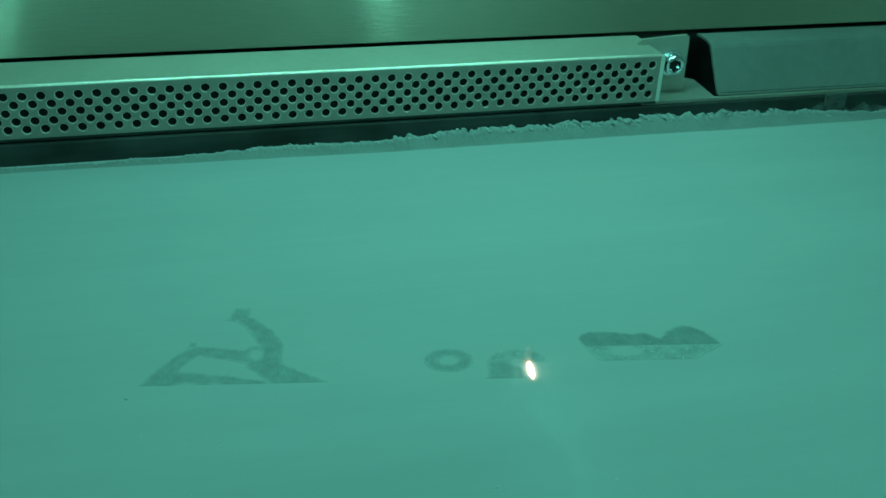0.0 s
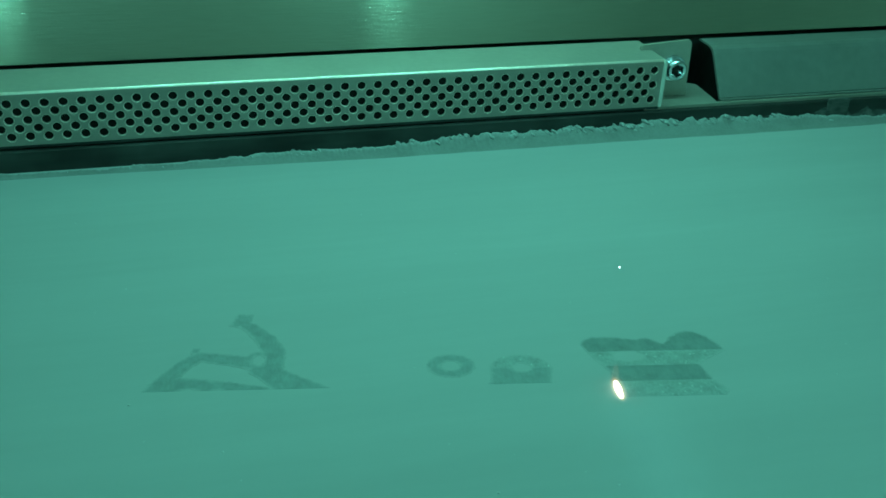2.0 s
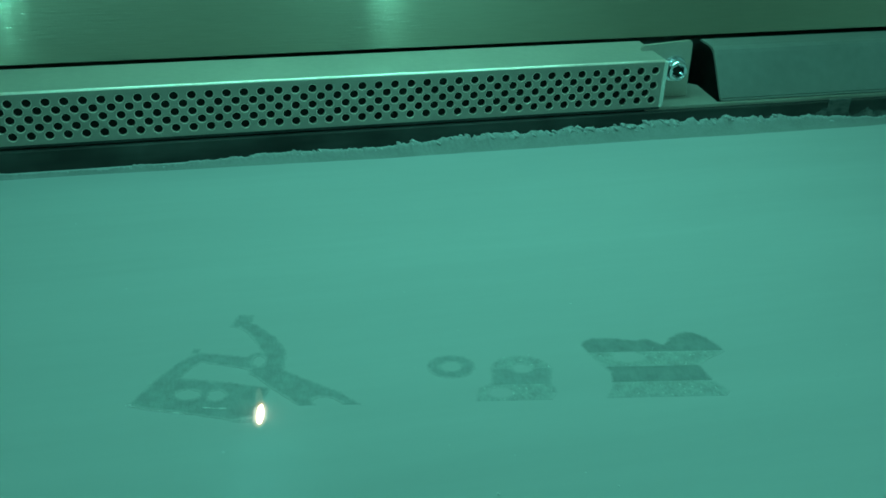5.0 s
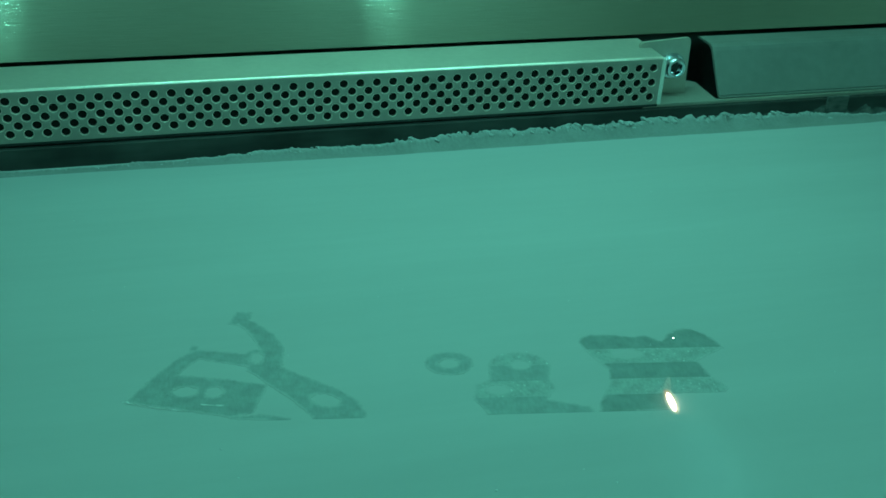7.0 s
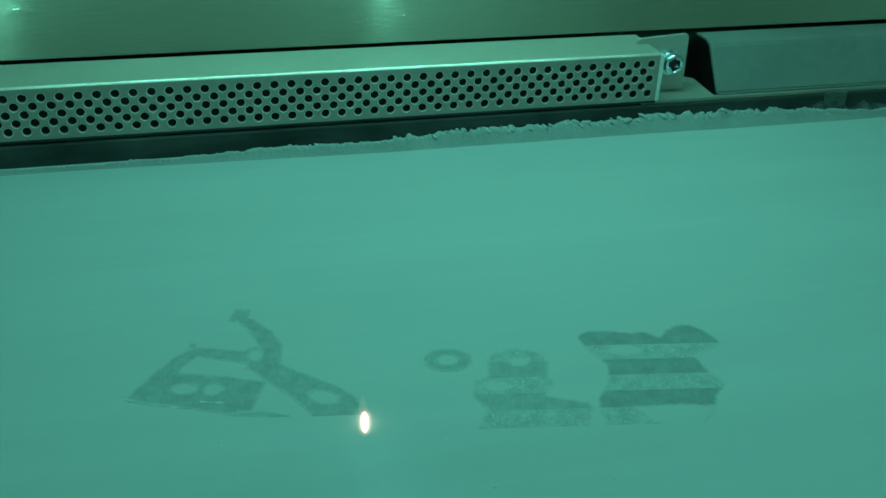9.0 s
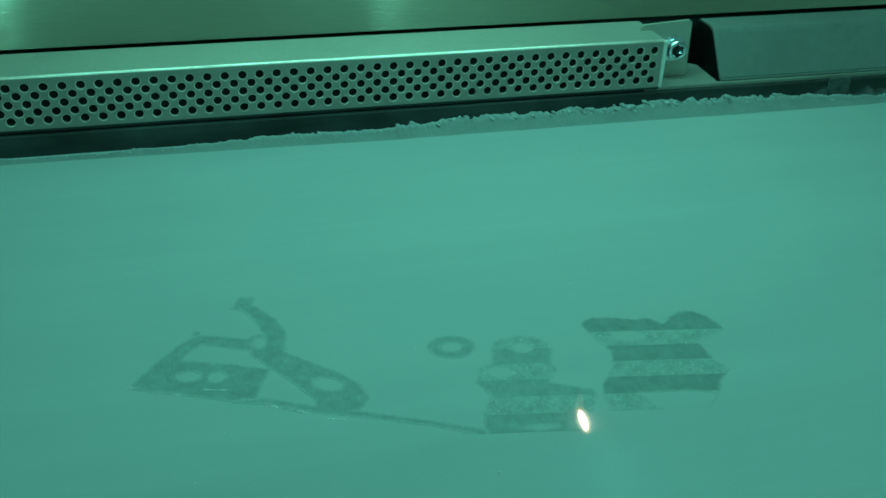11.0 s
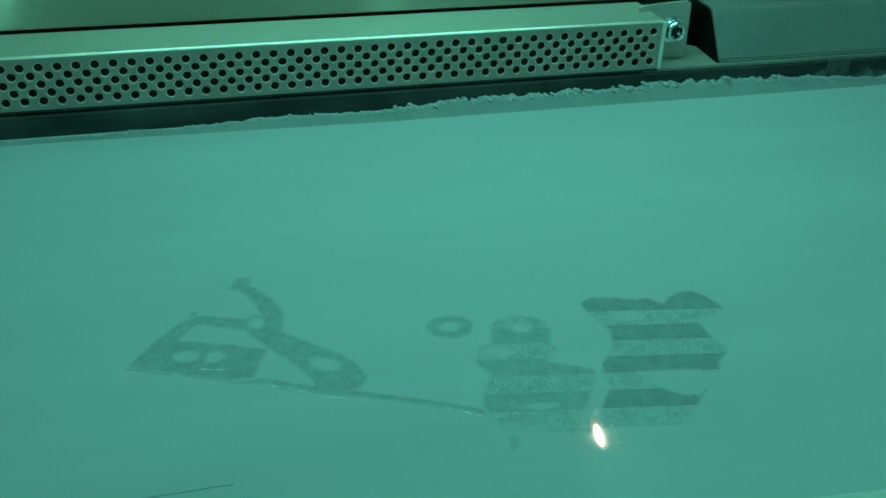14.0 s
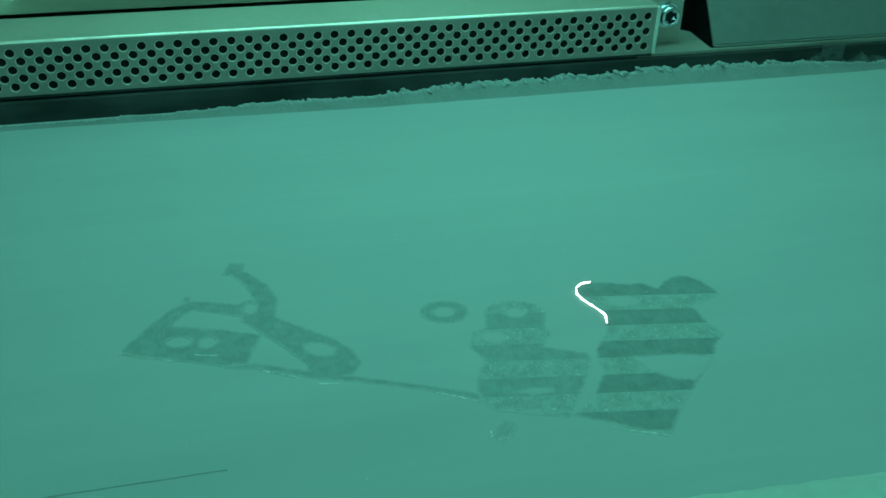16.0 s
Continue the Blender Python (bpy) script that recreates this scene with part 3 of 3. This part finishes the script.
def fused_part(label, field, span, looks):
    """One cross-section of the printed parts, cut into rigid pieces that come up through the powder as the laser passes."""
    u0, u1, v0, v1 = span
    i0, i1 = math.floor(u0 / CELL / SEGMENT) * SEGMENT, math.ceil(u1 / CELL)
    j0, j1 = math.floor((v0 - BAND_TOP) / CELL), math.ceil((v1 - BAND_TOP) / CELL)
    us, vs = np.arange(i0, i1 + 1) * CELL, BAND_TOP + np.arange(j0, j1 + 1) * CELL
    grid = np.stack(np.meshgrid(us, vs, indexing="ij"), -1)
    flat = grid.reshape(-1, 2)
    mid = (grid[:-1, :-1] + CELL / 2).reshape(-1, 2)
    inside = (field(mid) < 0).reshape(len(us) - 1, len(vs) - 1)
    d = field(flat)
    gx = (field(flat + (0.01, 0)) - d) / 0.01
    gy = (field(flat + (0, 0.01)) - d) / 0.01
    near = np.abs(d) < CELL * 0.75
    shift = np.where(near, d, 0)
    norm = np.maximum(0.2, gx * gx + gy * gy)
    moved = flat - np.stack((gx, gy), -1) * (shift / norm)[:, None]
    moved = moved.reshape(grid.shape)
    depth = np.minimum(d, 0).reshape(grid.shape[:2])
    thing = tagged(new("fused_part"), label, "printed part", "fused cross-sections")
    thing.matrix_world = SCAN
    cells = {}
    for i, j in zip(*np.nonzero(inside)):
        band = math.floor(-(j + j0 + 0.5) / 28)
        seg = (i + i0) // SEGMENT if band >= 0 else 0
        cells.setdefault((band, seg), []).append((int(i), int(j)))
    pieces = []
    for (band, seg), ids in sorted(cells.items()):
        left = set(ids)
        while left:
            stack, patch = [left.pop()], []
            while stack:
                i, j = stack.pop()
                patch.append((i, j))
                for near_by in ((i + 1, j), (i - 1, j), (i, j + 1), (i, j - 1)):
                    if near_by in left:
                        left.remove(near_by)
                        stack.append(near_by)
            if len(patch) > 6:
                pieces.append((band, seg, sorted(patch)))
    for band, seg, ids in pieces:
        index, verts, faces, edges, melts, flecks = {}, [], [], {}, [], []
        for i, j in ids:
            quad = [(i, j), (i + 1, j), (i + 1, j + 1), (i, j + 1)]
            face = []
            for key in quad:
                if key not in index:
                    index[key] = len(verts)
                    x, y = moved[key]
                    z = 0.06 + 0.03 * noise.noise((x * 1.3, y * 0.5, band * 3.0)) + 0.03 * noise.noise((x * 4, y * 2.5, band + 0.5))
                    z += 0.06 * math.exp(-(depth[key] / 0.55) ** 2) * (0.6 + 0.8 * noise.noise((x * 0.8, y * 0.8, 11.0)))
                    soft = 1.25 + 0.9 * noise.noise((x * 0.35, y * 0.35, 31.0))
                    melts.append(min(1.0, max(0.0, 0.12 - depth[key] / max(0.25, soft))))
                    spike = noise.noise((x * 1.9, y * 1.9, 20.0 + band))
                    if spike > 0.42 and band % 2:
                        z += 0.12 * (spike - 0.42) / 0.3
                    verts.append((x / 1000, y / 1000, z / 1000))
                face.append(index[key])
            at = moved[i, j]
            if band % 2 and looks[0] is not looks[1] and depth[i, j] < -0.3 and noise.noise((at[0] * 1.1, at[1] * 0.7, 40.0 + band)) > 0.54:
                flecks.append(len(faces))
            faces.append(face)
            for a, b in zip(face, face[1:] + face[:1]):
                edges[(a, b)] = True
        rim = [(a, b) for a, b in edges if (b, a) not in edges]
        low = {}
        for a, b in rim:
            for k in (a, b):
                if k not in low:
                    low[k] = len(verts)
                    verts.append((verts[k][0], verts[k][1], -0.0003))
            faces.append([b, a, low[a], low[b]])
        mesh = bpy.data.meshes.new("fused_stripe")
        mesh.from_pydata(verts, [], faces)
        mesh.materials.append(looks[band % 2 if band > -3 else 0])
        mesh.materials.append(M_FLECK)
        for k in flecks:
            mesh.polygons[k].material_index = 1
        melt = mesh.attributes.new("melt", "FLOAT", "POINT")
        melt.data.foreach_set("value", melts + [0.0] * (len(verts) - len(melts)))
        piece = new("fused_stripe", mesh)
        piece.parent = thing
        when = fused_at(band, (seg + 0.5) * SEGMENT * CELL)
        if when > -0.05:
            KEYED.append((piece, when))
    return thing


arm_part = shape(
    [polygon([(-75, 40.5), (-72.7, 48.3), (-67.2, 48), (-67.4, 43), (-72, 39.5)]),
     stroke([(-71.6, 43.5, 2.2), (-66.5, 38, 2.9), (-62.2, 31.5, 3.6), (-59.4, 24.5, 3.9), (-59.6, 14.5, 4.2), (-63.2, 13.6, 3.6)]),
     stroke([(-62, 16.5, 3.4), (-73.5, 19.9, 3.2), (-83, 22.2, 2.7), (-87.5, 16.9, 2.9), (-91.8, 9, 3.4), (-97, 0, 2.6)]),
     ellipse(-84.4, 25.4, 1.5, 2.1), ellipse(-64.4, 19.7, 4.2, 4.6),
     polygon([(-101.8, -3.2), (-91.7, 11), (-85, 10.2), (-73.4, 7.9), (-59.6, 4.2), (-62.9, -10.3), (-69.3, -12.4), (-79, -9.6), (-95.8, -5.2)]),
     polygon([(-66.7, 13.2), (-55.1, 13.3), (-47, 7.4), (-38.2, 1.2), (-32.2, -5.2), (-29.4, -12.3), (-32.3, -18.4), (-40, -20), (-45.8, -17.5), (-45.9, -12.8), (-53.8, -1.9), (-59.6, 4)]),
     stroke([(-69.3, -12.6, 0.6), (-60.1, -12.4, 1.5), (-53.4, -14.6, 1.6), (-44, -17.6, 1.8), (-32.5, -20.2, 1.5), (-12.1, -25.6, 1.3), (1.1, -30.2, 1.8), (4.4, -32.3, 1.2)])],
    [ellipse(-84.2, 1.5, 3.5, 2.5), ellipse(-75.6, 0.7, 2.6, 2.6), ellipse(-63.9, 19.3, 1.9, 2.6), ellipse(-42, -4.7, 4.4, 2.9, -28)])
manifold = fused_part("dull fused slice of a branched manifold in powder", arm_part, (-104, 7, -36, 50), (M_FUSED_MID, M_FUSED_MID))

ring = fused_part("dull fused ring lying level in the powder", shape([ellipse(-2.6, 13.9, 7.9, 6.7)], [ellipse(-2.8, 13.8, 3.0, 2.5)]), (-12, 7, 5, 22), (M_FUSED_MID, M_FUSED_MID))

lobed_part = shape(
    [ellipse(19.6, 11.2, 10.2, 8.4),
     polygon([(9.5, 9), (29.3, 9), (28.4, 4), (29.4, -1.5), (25.6, -7), (38.3, -11.3), (39.5, -14.2), (35.9, -23.2), (31.3, -34), (27, -42), (6.5, -37.5), (2.7, -31.2), (2.9, -22.6), (6.5, -13), (3, -6.5), (4.3, 1.5), (9, 4)])],
    [ellipse(20.1, 12, 2.8, 2.3), ellipse(11.1, -1.2, 3.2, 2.5), ellipse(19.5, -29.2, 3.2, 1.0)])
fused_part("dull fused slice with two round openings in powder", lobed_part, (0, 42, -46, 22), (M_FUSED_MID, M_FUSED_PALE))

block_part = shape(
    [polygon([(42.4, 21.6), (41.4, 25), (43, 27.8), (46.2, 29.4), (54.2, 29.2), (60, 27.5), (65.4, 28.4), (69.9, 24.4), (72.6, 28.6), (76.2, 31.4), (79.2, 32.4), (82.4, 31.6), (85.6, 29.0), (88.3, 24), (89.7, 19.7),
              (78.6, 12.4), (80.4, 3.1), (84.2, -3.1), (78.8, -9.4), (76.8, -15.5), (68.2, -26.8), (62.5, -35), (58.8, -40.3), (53.2, -50.6), (43.8, -48.2), (38.6, -45.1),
              (27.5, -41.2), (35.2, -33.2), (41, -20.4), (40.4, -14.2), (41.2, -9.5), (46.5, 0), (47.9, 8.5), (43.6, 18)])],
    [ellipse(56, 17.2, 4.6, 2.6), polygon([(52.2, -14.4), (65.6, -13.7), (75.5, -15.5), (71, -22.4), (66.9, -26.3), (61.3, -25.3), (56.1, -21.2)])])
block = fused_part("striped fused slice of a block with scalloped edges", block_part, (26, 92, -54, 33), (M_FUSED_DARK, M_FUSED_PALE))

chip = fused_part("small fused chip at the rim of the layer", shape([polygon([(4.2, -48.6), (5.4, -45.5), (8.7, -40.8), (12.3, -44), (10, -48.4), (7.7, -49.9)])]),
           (3, 14, -52, -39), (M_FUSED_PALE, M_FUSED_PALE))


# ---- the melt spot under the laser ----
def dome(ru, rv, rz, n=28, m=8):
    bm = bmesh.new()
    rings = []
    for k in range(m):
        a = math.pi / 2 * k / m
        rings.append([bm.verts.new((ru * math.cos(a) * math.cos(math.tau * i / n), rv * math.cos(a) * math.sin(math.tau * i / n), rz * math.sin(a))) for i in range(n)])
    tip = bm.verts.new((0, 0, rz))
    for a, b in zip(rings, rings[1:]):
        for i in range(n):
            bm.faces.new((a[i], a[(i + 1) % n], b[(i + 1) % n], b[i]))
    for i in range(n):
        bm.faces.new((rings[-1][i], rings[-1][(i + 1) % n], tip))
    return bm


spot = tagged(new("melt_spot"), "white-hot streak of melting metal with a warm glow", "melt spot")
part("core", dome(0.0009, 0.0046, 0.0008), M_CORE, spot, "white-hot core")
# nested shells that add the glow round the core
for k, hot in enumerate(M_HALO):
    part("vapour", dome(0.0013 + 0.00045 * k, 0.0054 + 0.0006 * k, 0.0010 + 0.0004 * k), hot, spot, "yellow glow round the melt" if k < 2 else "faint warm glow round the melt")
wisp = part("wisp", dome(0.0012, 0.0016, 0.0065, 20, 8), M_WISP, spot, "pale wisp of rising vapour")
wisp.location = (-0.0004, 0.0042, 0)

for k, (wide, reach, tall) in enumerate(FUMES):
    part("fume", dome(wide, reach, tall, 32, 8), M_FUME[k], spot, "faint pale fume blown along the bed").location = (0.003 * k, 0.012 - reach, 0.0004)

spark = tagged(new("spatter_spark"), "tiny white-hot spark thrown up from the melt", "spark")
part("droplet", dome(0.00015, 0.00015, 0.0006, 10, 4), M_TRACE, spark)

# contour passes at the end: short glowing lines that run round the edges
TRACES = [
    (14.9, [[(-10.8, 15.9), (-10.5, 15)], [(0.5, 13.3), (0.9, 12.6)], [(-39.5, -6.9), (-39.2, -7.8)], [(3.1, -25), (3.6, -26.5)]]),
    (15.0, [[(42.7, 27.2), (42.0, 24), (43.4, 19.4)], [(59, 16.6), (59.2, 14.8)], [(68.6, -21), (68.6, -25.5)]]),
    (15.1, [[(-29.8, -11.3), (-29.6, -12.6)], [(-0.3, -3.8), (0, -5)], [(4.1, 12.4), (4.3, 11.4)], [(23, -25.2), (23.6, -26)]]),
    (15.2, [[(-46, -1), (-44, -1.6)]]),
    (15.3, [[(-63.5, -9.8), (-59.9, 4.6), (-53.1, -6.2)]]),
    (15.4, [[(-81.2, 18.2), (-70.7, 12.9), (-61.3, 6)]]),
    (15.5, [[(-102.4, -3.3), (-99.2, 2.8)], [(-100.5, -4.3), (-95, -5.8), (-98.5, -1.9)]]),
    (15.6, [[(-55, -17.7), (-38.3, -22.6)]]),
    (15.7, [[(0.1, -36), (8.6, -38), (4.3, -45.6)]]),
    (15.8, [[(37.9, -46.8), (53.2, -51.3), (54.9, -48.4)]]),
    (15.9, [[(86.2, 15.1), (79.9, 12.5), (78.7, 8.7), (79.1, 4.8)]]),
    (16.0, [[(48, 29.3), (44.6, 28.5), (42.4, 25.8), (42, 22), (43.2, 18.4), (45.6, 14.4), (48.4, 9.4), (47.9, 4.3)]]),
]


def filament(lines, wide=0.25):
    """Low rounded beads along short lines."""
    bm = bmesh.new()
    for pts in lines:
        dense = []
        for (a, b), (c, d) in zip(pts, pts[1:]):
            steps = max(2, int(math.hypot(c - a, d - b) / 0.8))
            dense += [(a + (c - a) * k / steps, b + (d - b) * k / steps) for k in range(steps)]
        dense.append(pts[-1])
        prev = None
        for k, (u, v) in enumerate(dense):
            a, b = dense[max(0, k - 1)], dense[min(len(dense) - 1, k + 1)]
            n = Vector((-(b[1] - a[1]), b[0] - a[0], 0)).normalized()
            w = wide * max(0.15, 0.75 + (0.5 if wide > 0.3 else 1.6) * noise.noise((u * 0.9, v * 0.9, 0)))
            at = Vector((u + 0.12 * noise.noise((u, v, 3)), v, 0))
            ring = [bm.verts.new((at + n * (w * c) + Vector((0, 0, 0.25 + w * s))) / 1000) for c, s in ((-1, -0.9), (-0.8, 0.5), (0, 0.9), (0.8, 0.5), (1, -0.9))]
            if prev:
                for p, q, r2, s2 in zip(prev, prev[1:], ring[1:], ring):
                    bm.faces.new((p, q, r2, s2))
            prev = ring
    return bm


# bright beads of solid metal left along some edges: thing, second, line
for thing, second, line in (
        (manifold, 4.5, [(-102, -3.4), (-96, -5.7), (-84, -8.6)]), (manifold, 4.9, [(-79, -5.6), (-72, -6.4)]),
        (manifold, 9.75, [(-60, -14.4), (-46, -19.6)]), (manifold, 9.6, [(-42, -22), (-37, -22.6)]),
        (manifold, 13.55, [(-9, -28.4), (-2, -31), (4, -34.2)]), (block, 14.66, [(42, -48.6), (47, -49.6), (53, -51.5)]),
        (chip, 14.84, [(4.1, -46.5), (4, -49), (7.5, -50.4), (9.6, -49)])):
    bead = part("bright_edge", filament([line], 0.26), M_BEAD, thing, "bright bead of solid metal")
    bead.scale = (1, 1, 0.6)
    if second > 0:
        KEYED.append((bead, second))

GLOWING = []
# sparks thrown far enough to draw a thin bright line: second, lines
STREAKS = [
    (1.2, [[(80.5, -3.2), (84, -2.6), (88, -2.2)]]), (3.4, [[(-66.2, 11.5), (-62, 8.2), (-57.6, 5.4)]]),
    (7.5, [[(71.5, -11.0), (75.9, -4.6), (78.7, 0.9)], [(78.7, 0.9), (77.7, -5.9)]]),
    (12.5, [[(33.8, -31.1), (38, -25.2), (42.3, -19.3)], [(40.8, -37.3), (44, -37), (48.4, -36.9)], [(40.2, -31), (41.6, -24), (42.1, -19.6)]]),
]
for second, lines in STREAKS:
    streak = tagged(new("spatter_streak"), "thin glowing trail of sparks thrown from the melt", "spark trail", "spark trails")
    streak.matrix_world = SCAN
    GLOWING.append((part("trail", filament(lines, 0.3), M_STREAK, streak), second))
for second, lines in TRACES:
    bead = tagged(new("contour_bead"), "thin glowing bead of melt along an outline", "melt line", "contour beads")
    bead.matrix_world = SCAN
    GLOWING.append((part("bead", filament(lines), M_TRACE, bead), second))


def motions():
    """The laser's melt spot, what it leaves behind, and the glowing outlines."""
    down, up = pose(0, 0, -0.0012), pose(0, 0, 0)
    rows = []

    def at(u, v, z=0.0):
        return SCAN @ pose((u + 0.3) / 1000, (v - 0.8) / 1000, z)
    t0, t1, u0, u1, v = PASSES[0]
    f = (0.0 - t0) / (t1 - t0)
    rows.append((0.0, at(u0 + f * (u1 - u0), v)))
    rows.append((0.1, at(u1, v)))
    for t0, t1, u0, u1, v in PASSES[1:]:
        steps = max(1, round((t1 - t0) / 0.1))
        for k in range(steps + 1):
            g = k / steps
            rows.append((t0 + g * (t1 - t0), at(u0 + g * (u1 - u0), v)))
    last = PASSES[-1]
    rows += [(14.9, at(last[3], last[4], -0.012)), (16.0, at(last[3], last[4], -0.012))]
    clean, seen = [], set()
    for t, m in rows:
        if frame(t) not in seen:
            seen.add(frame(t))
            clean.append((t, m))
    walk(spot, clean)

    hops = [(1.6, 62.4, 15, 0.004), (1.7, 59, 12, 0.004), (2.0, 44, 0, 0.042), (7.0, 62, -6, 0.020), (7.5, 73, -10, 0.004), (8.0, 40, -10, 0.022), (9.1, -34, -10, 0.012),
            (11.8, 67, -12, 0.004), (12.5, 41, -23, 0.002), (13.0, 20.3, -15, 0.004), (13.5, -5, -8, 0.004)]
    rows = [(0.0, at(0, 0, -0.012))]
    for t, u, v, z in hops:
        rows += [(t - 0.067, at(u, v, -0.012)), (t - 0.033, at(u, v, z)), (t + 0.033, at(u, v, z + 0.001)), (t + 0.067, at(u, v, -0.012))]
    rows.append((16.0, at(0, 0, -0.012)))
    clean, seen = [], set()
    for t, m in rows:
        if frame(t) not in seen:
            seen.add(frame(t))
            clean.append((t, m))
    walk(spark, clean)

    for piece, when in KEYED:
        start = max(0.0, when - 0.034)
        stop = start + 0.067
        keys = ([(0.0, down)] if start > 0.03 else []) + [(start, down), (stop, up), (16.0, up)]
        walk(piece, keys)
    for bead, second in GLOWING:
        keys = [(0.0, down), (second - 0.067, down), (second - 0.034, up)]
        keys += [(second + 0.034, up), (second + 0.067, down), (16.0, down)] if second < 15.95 else [(16.0, up)]
        walk(bead, keys)


motions()
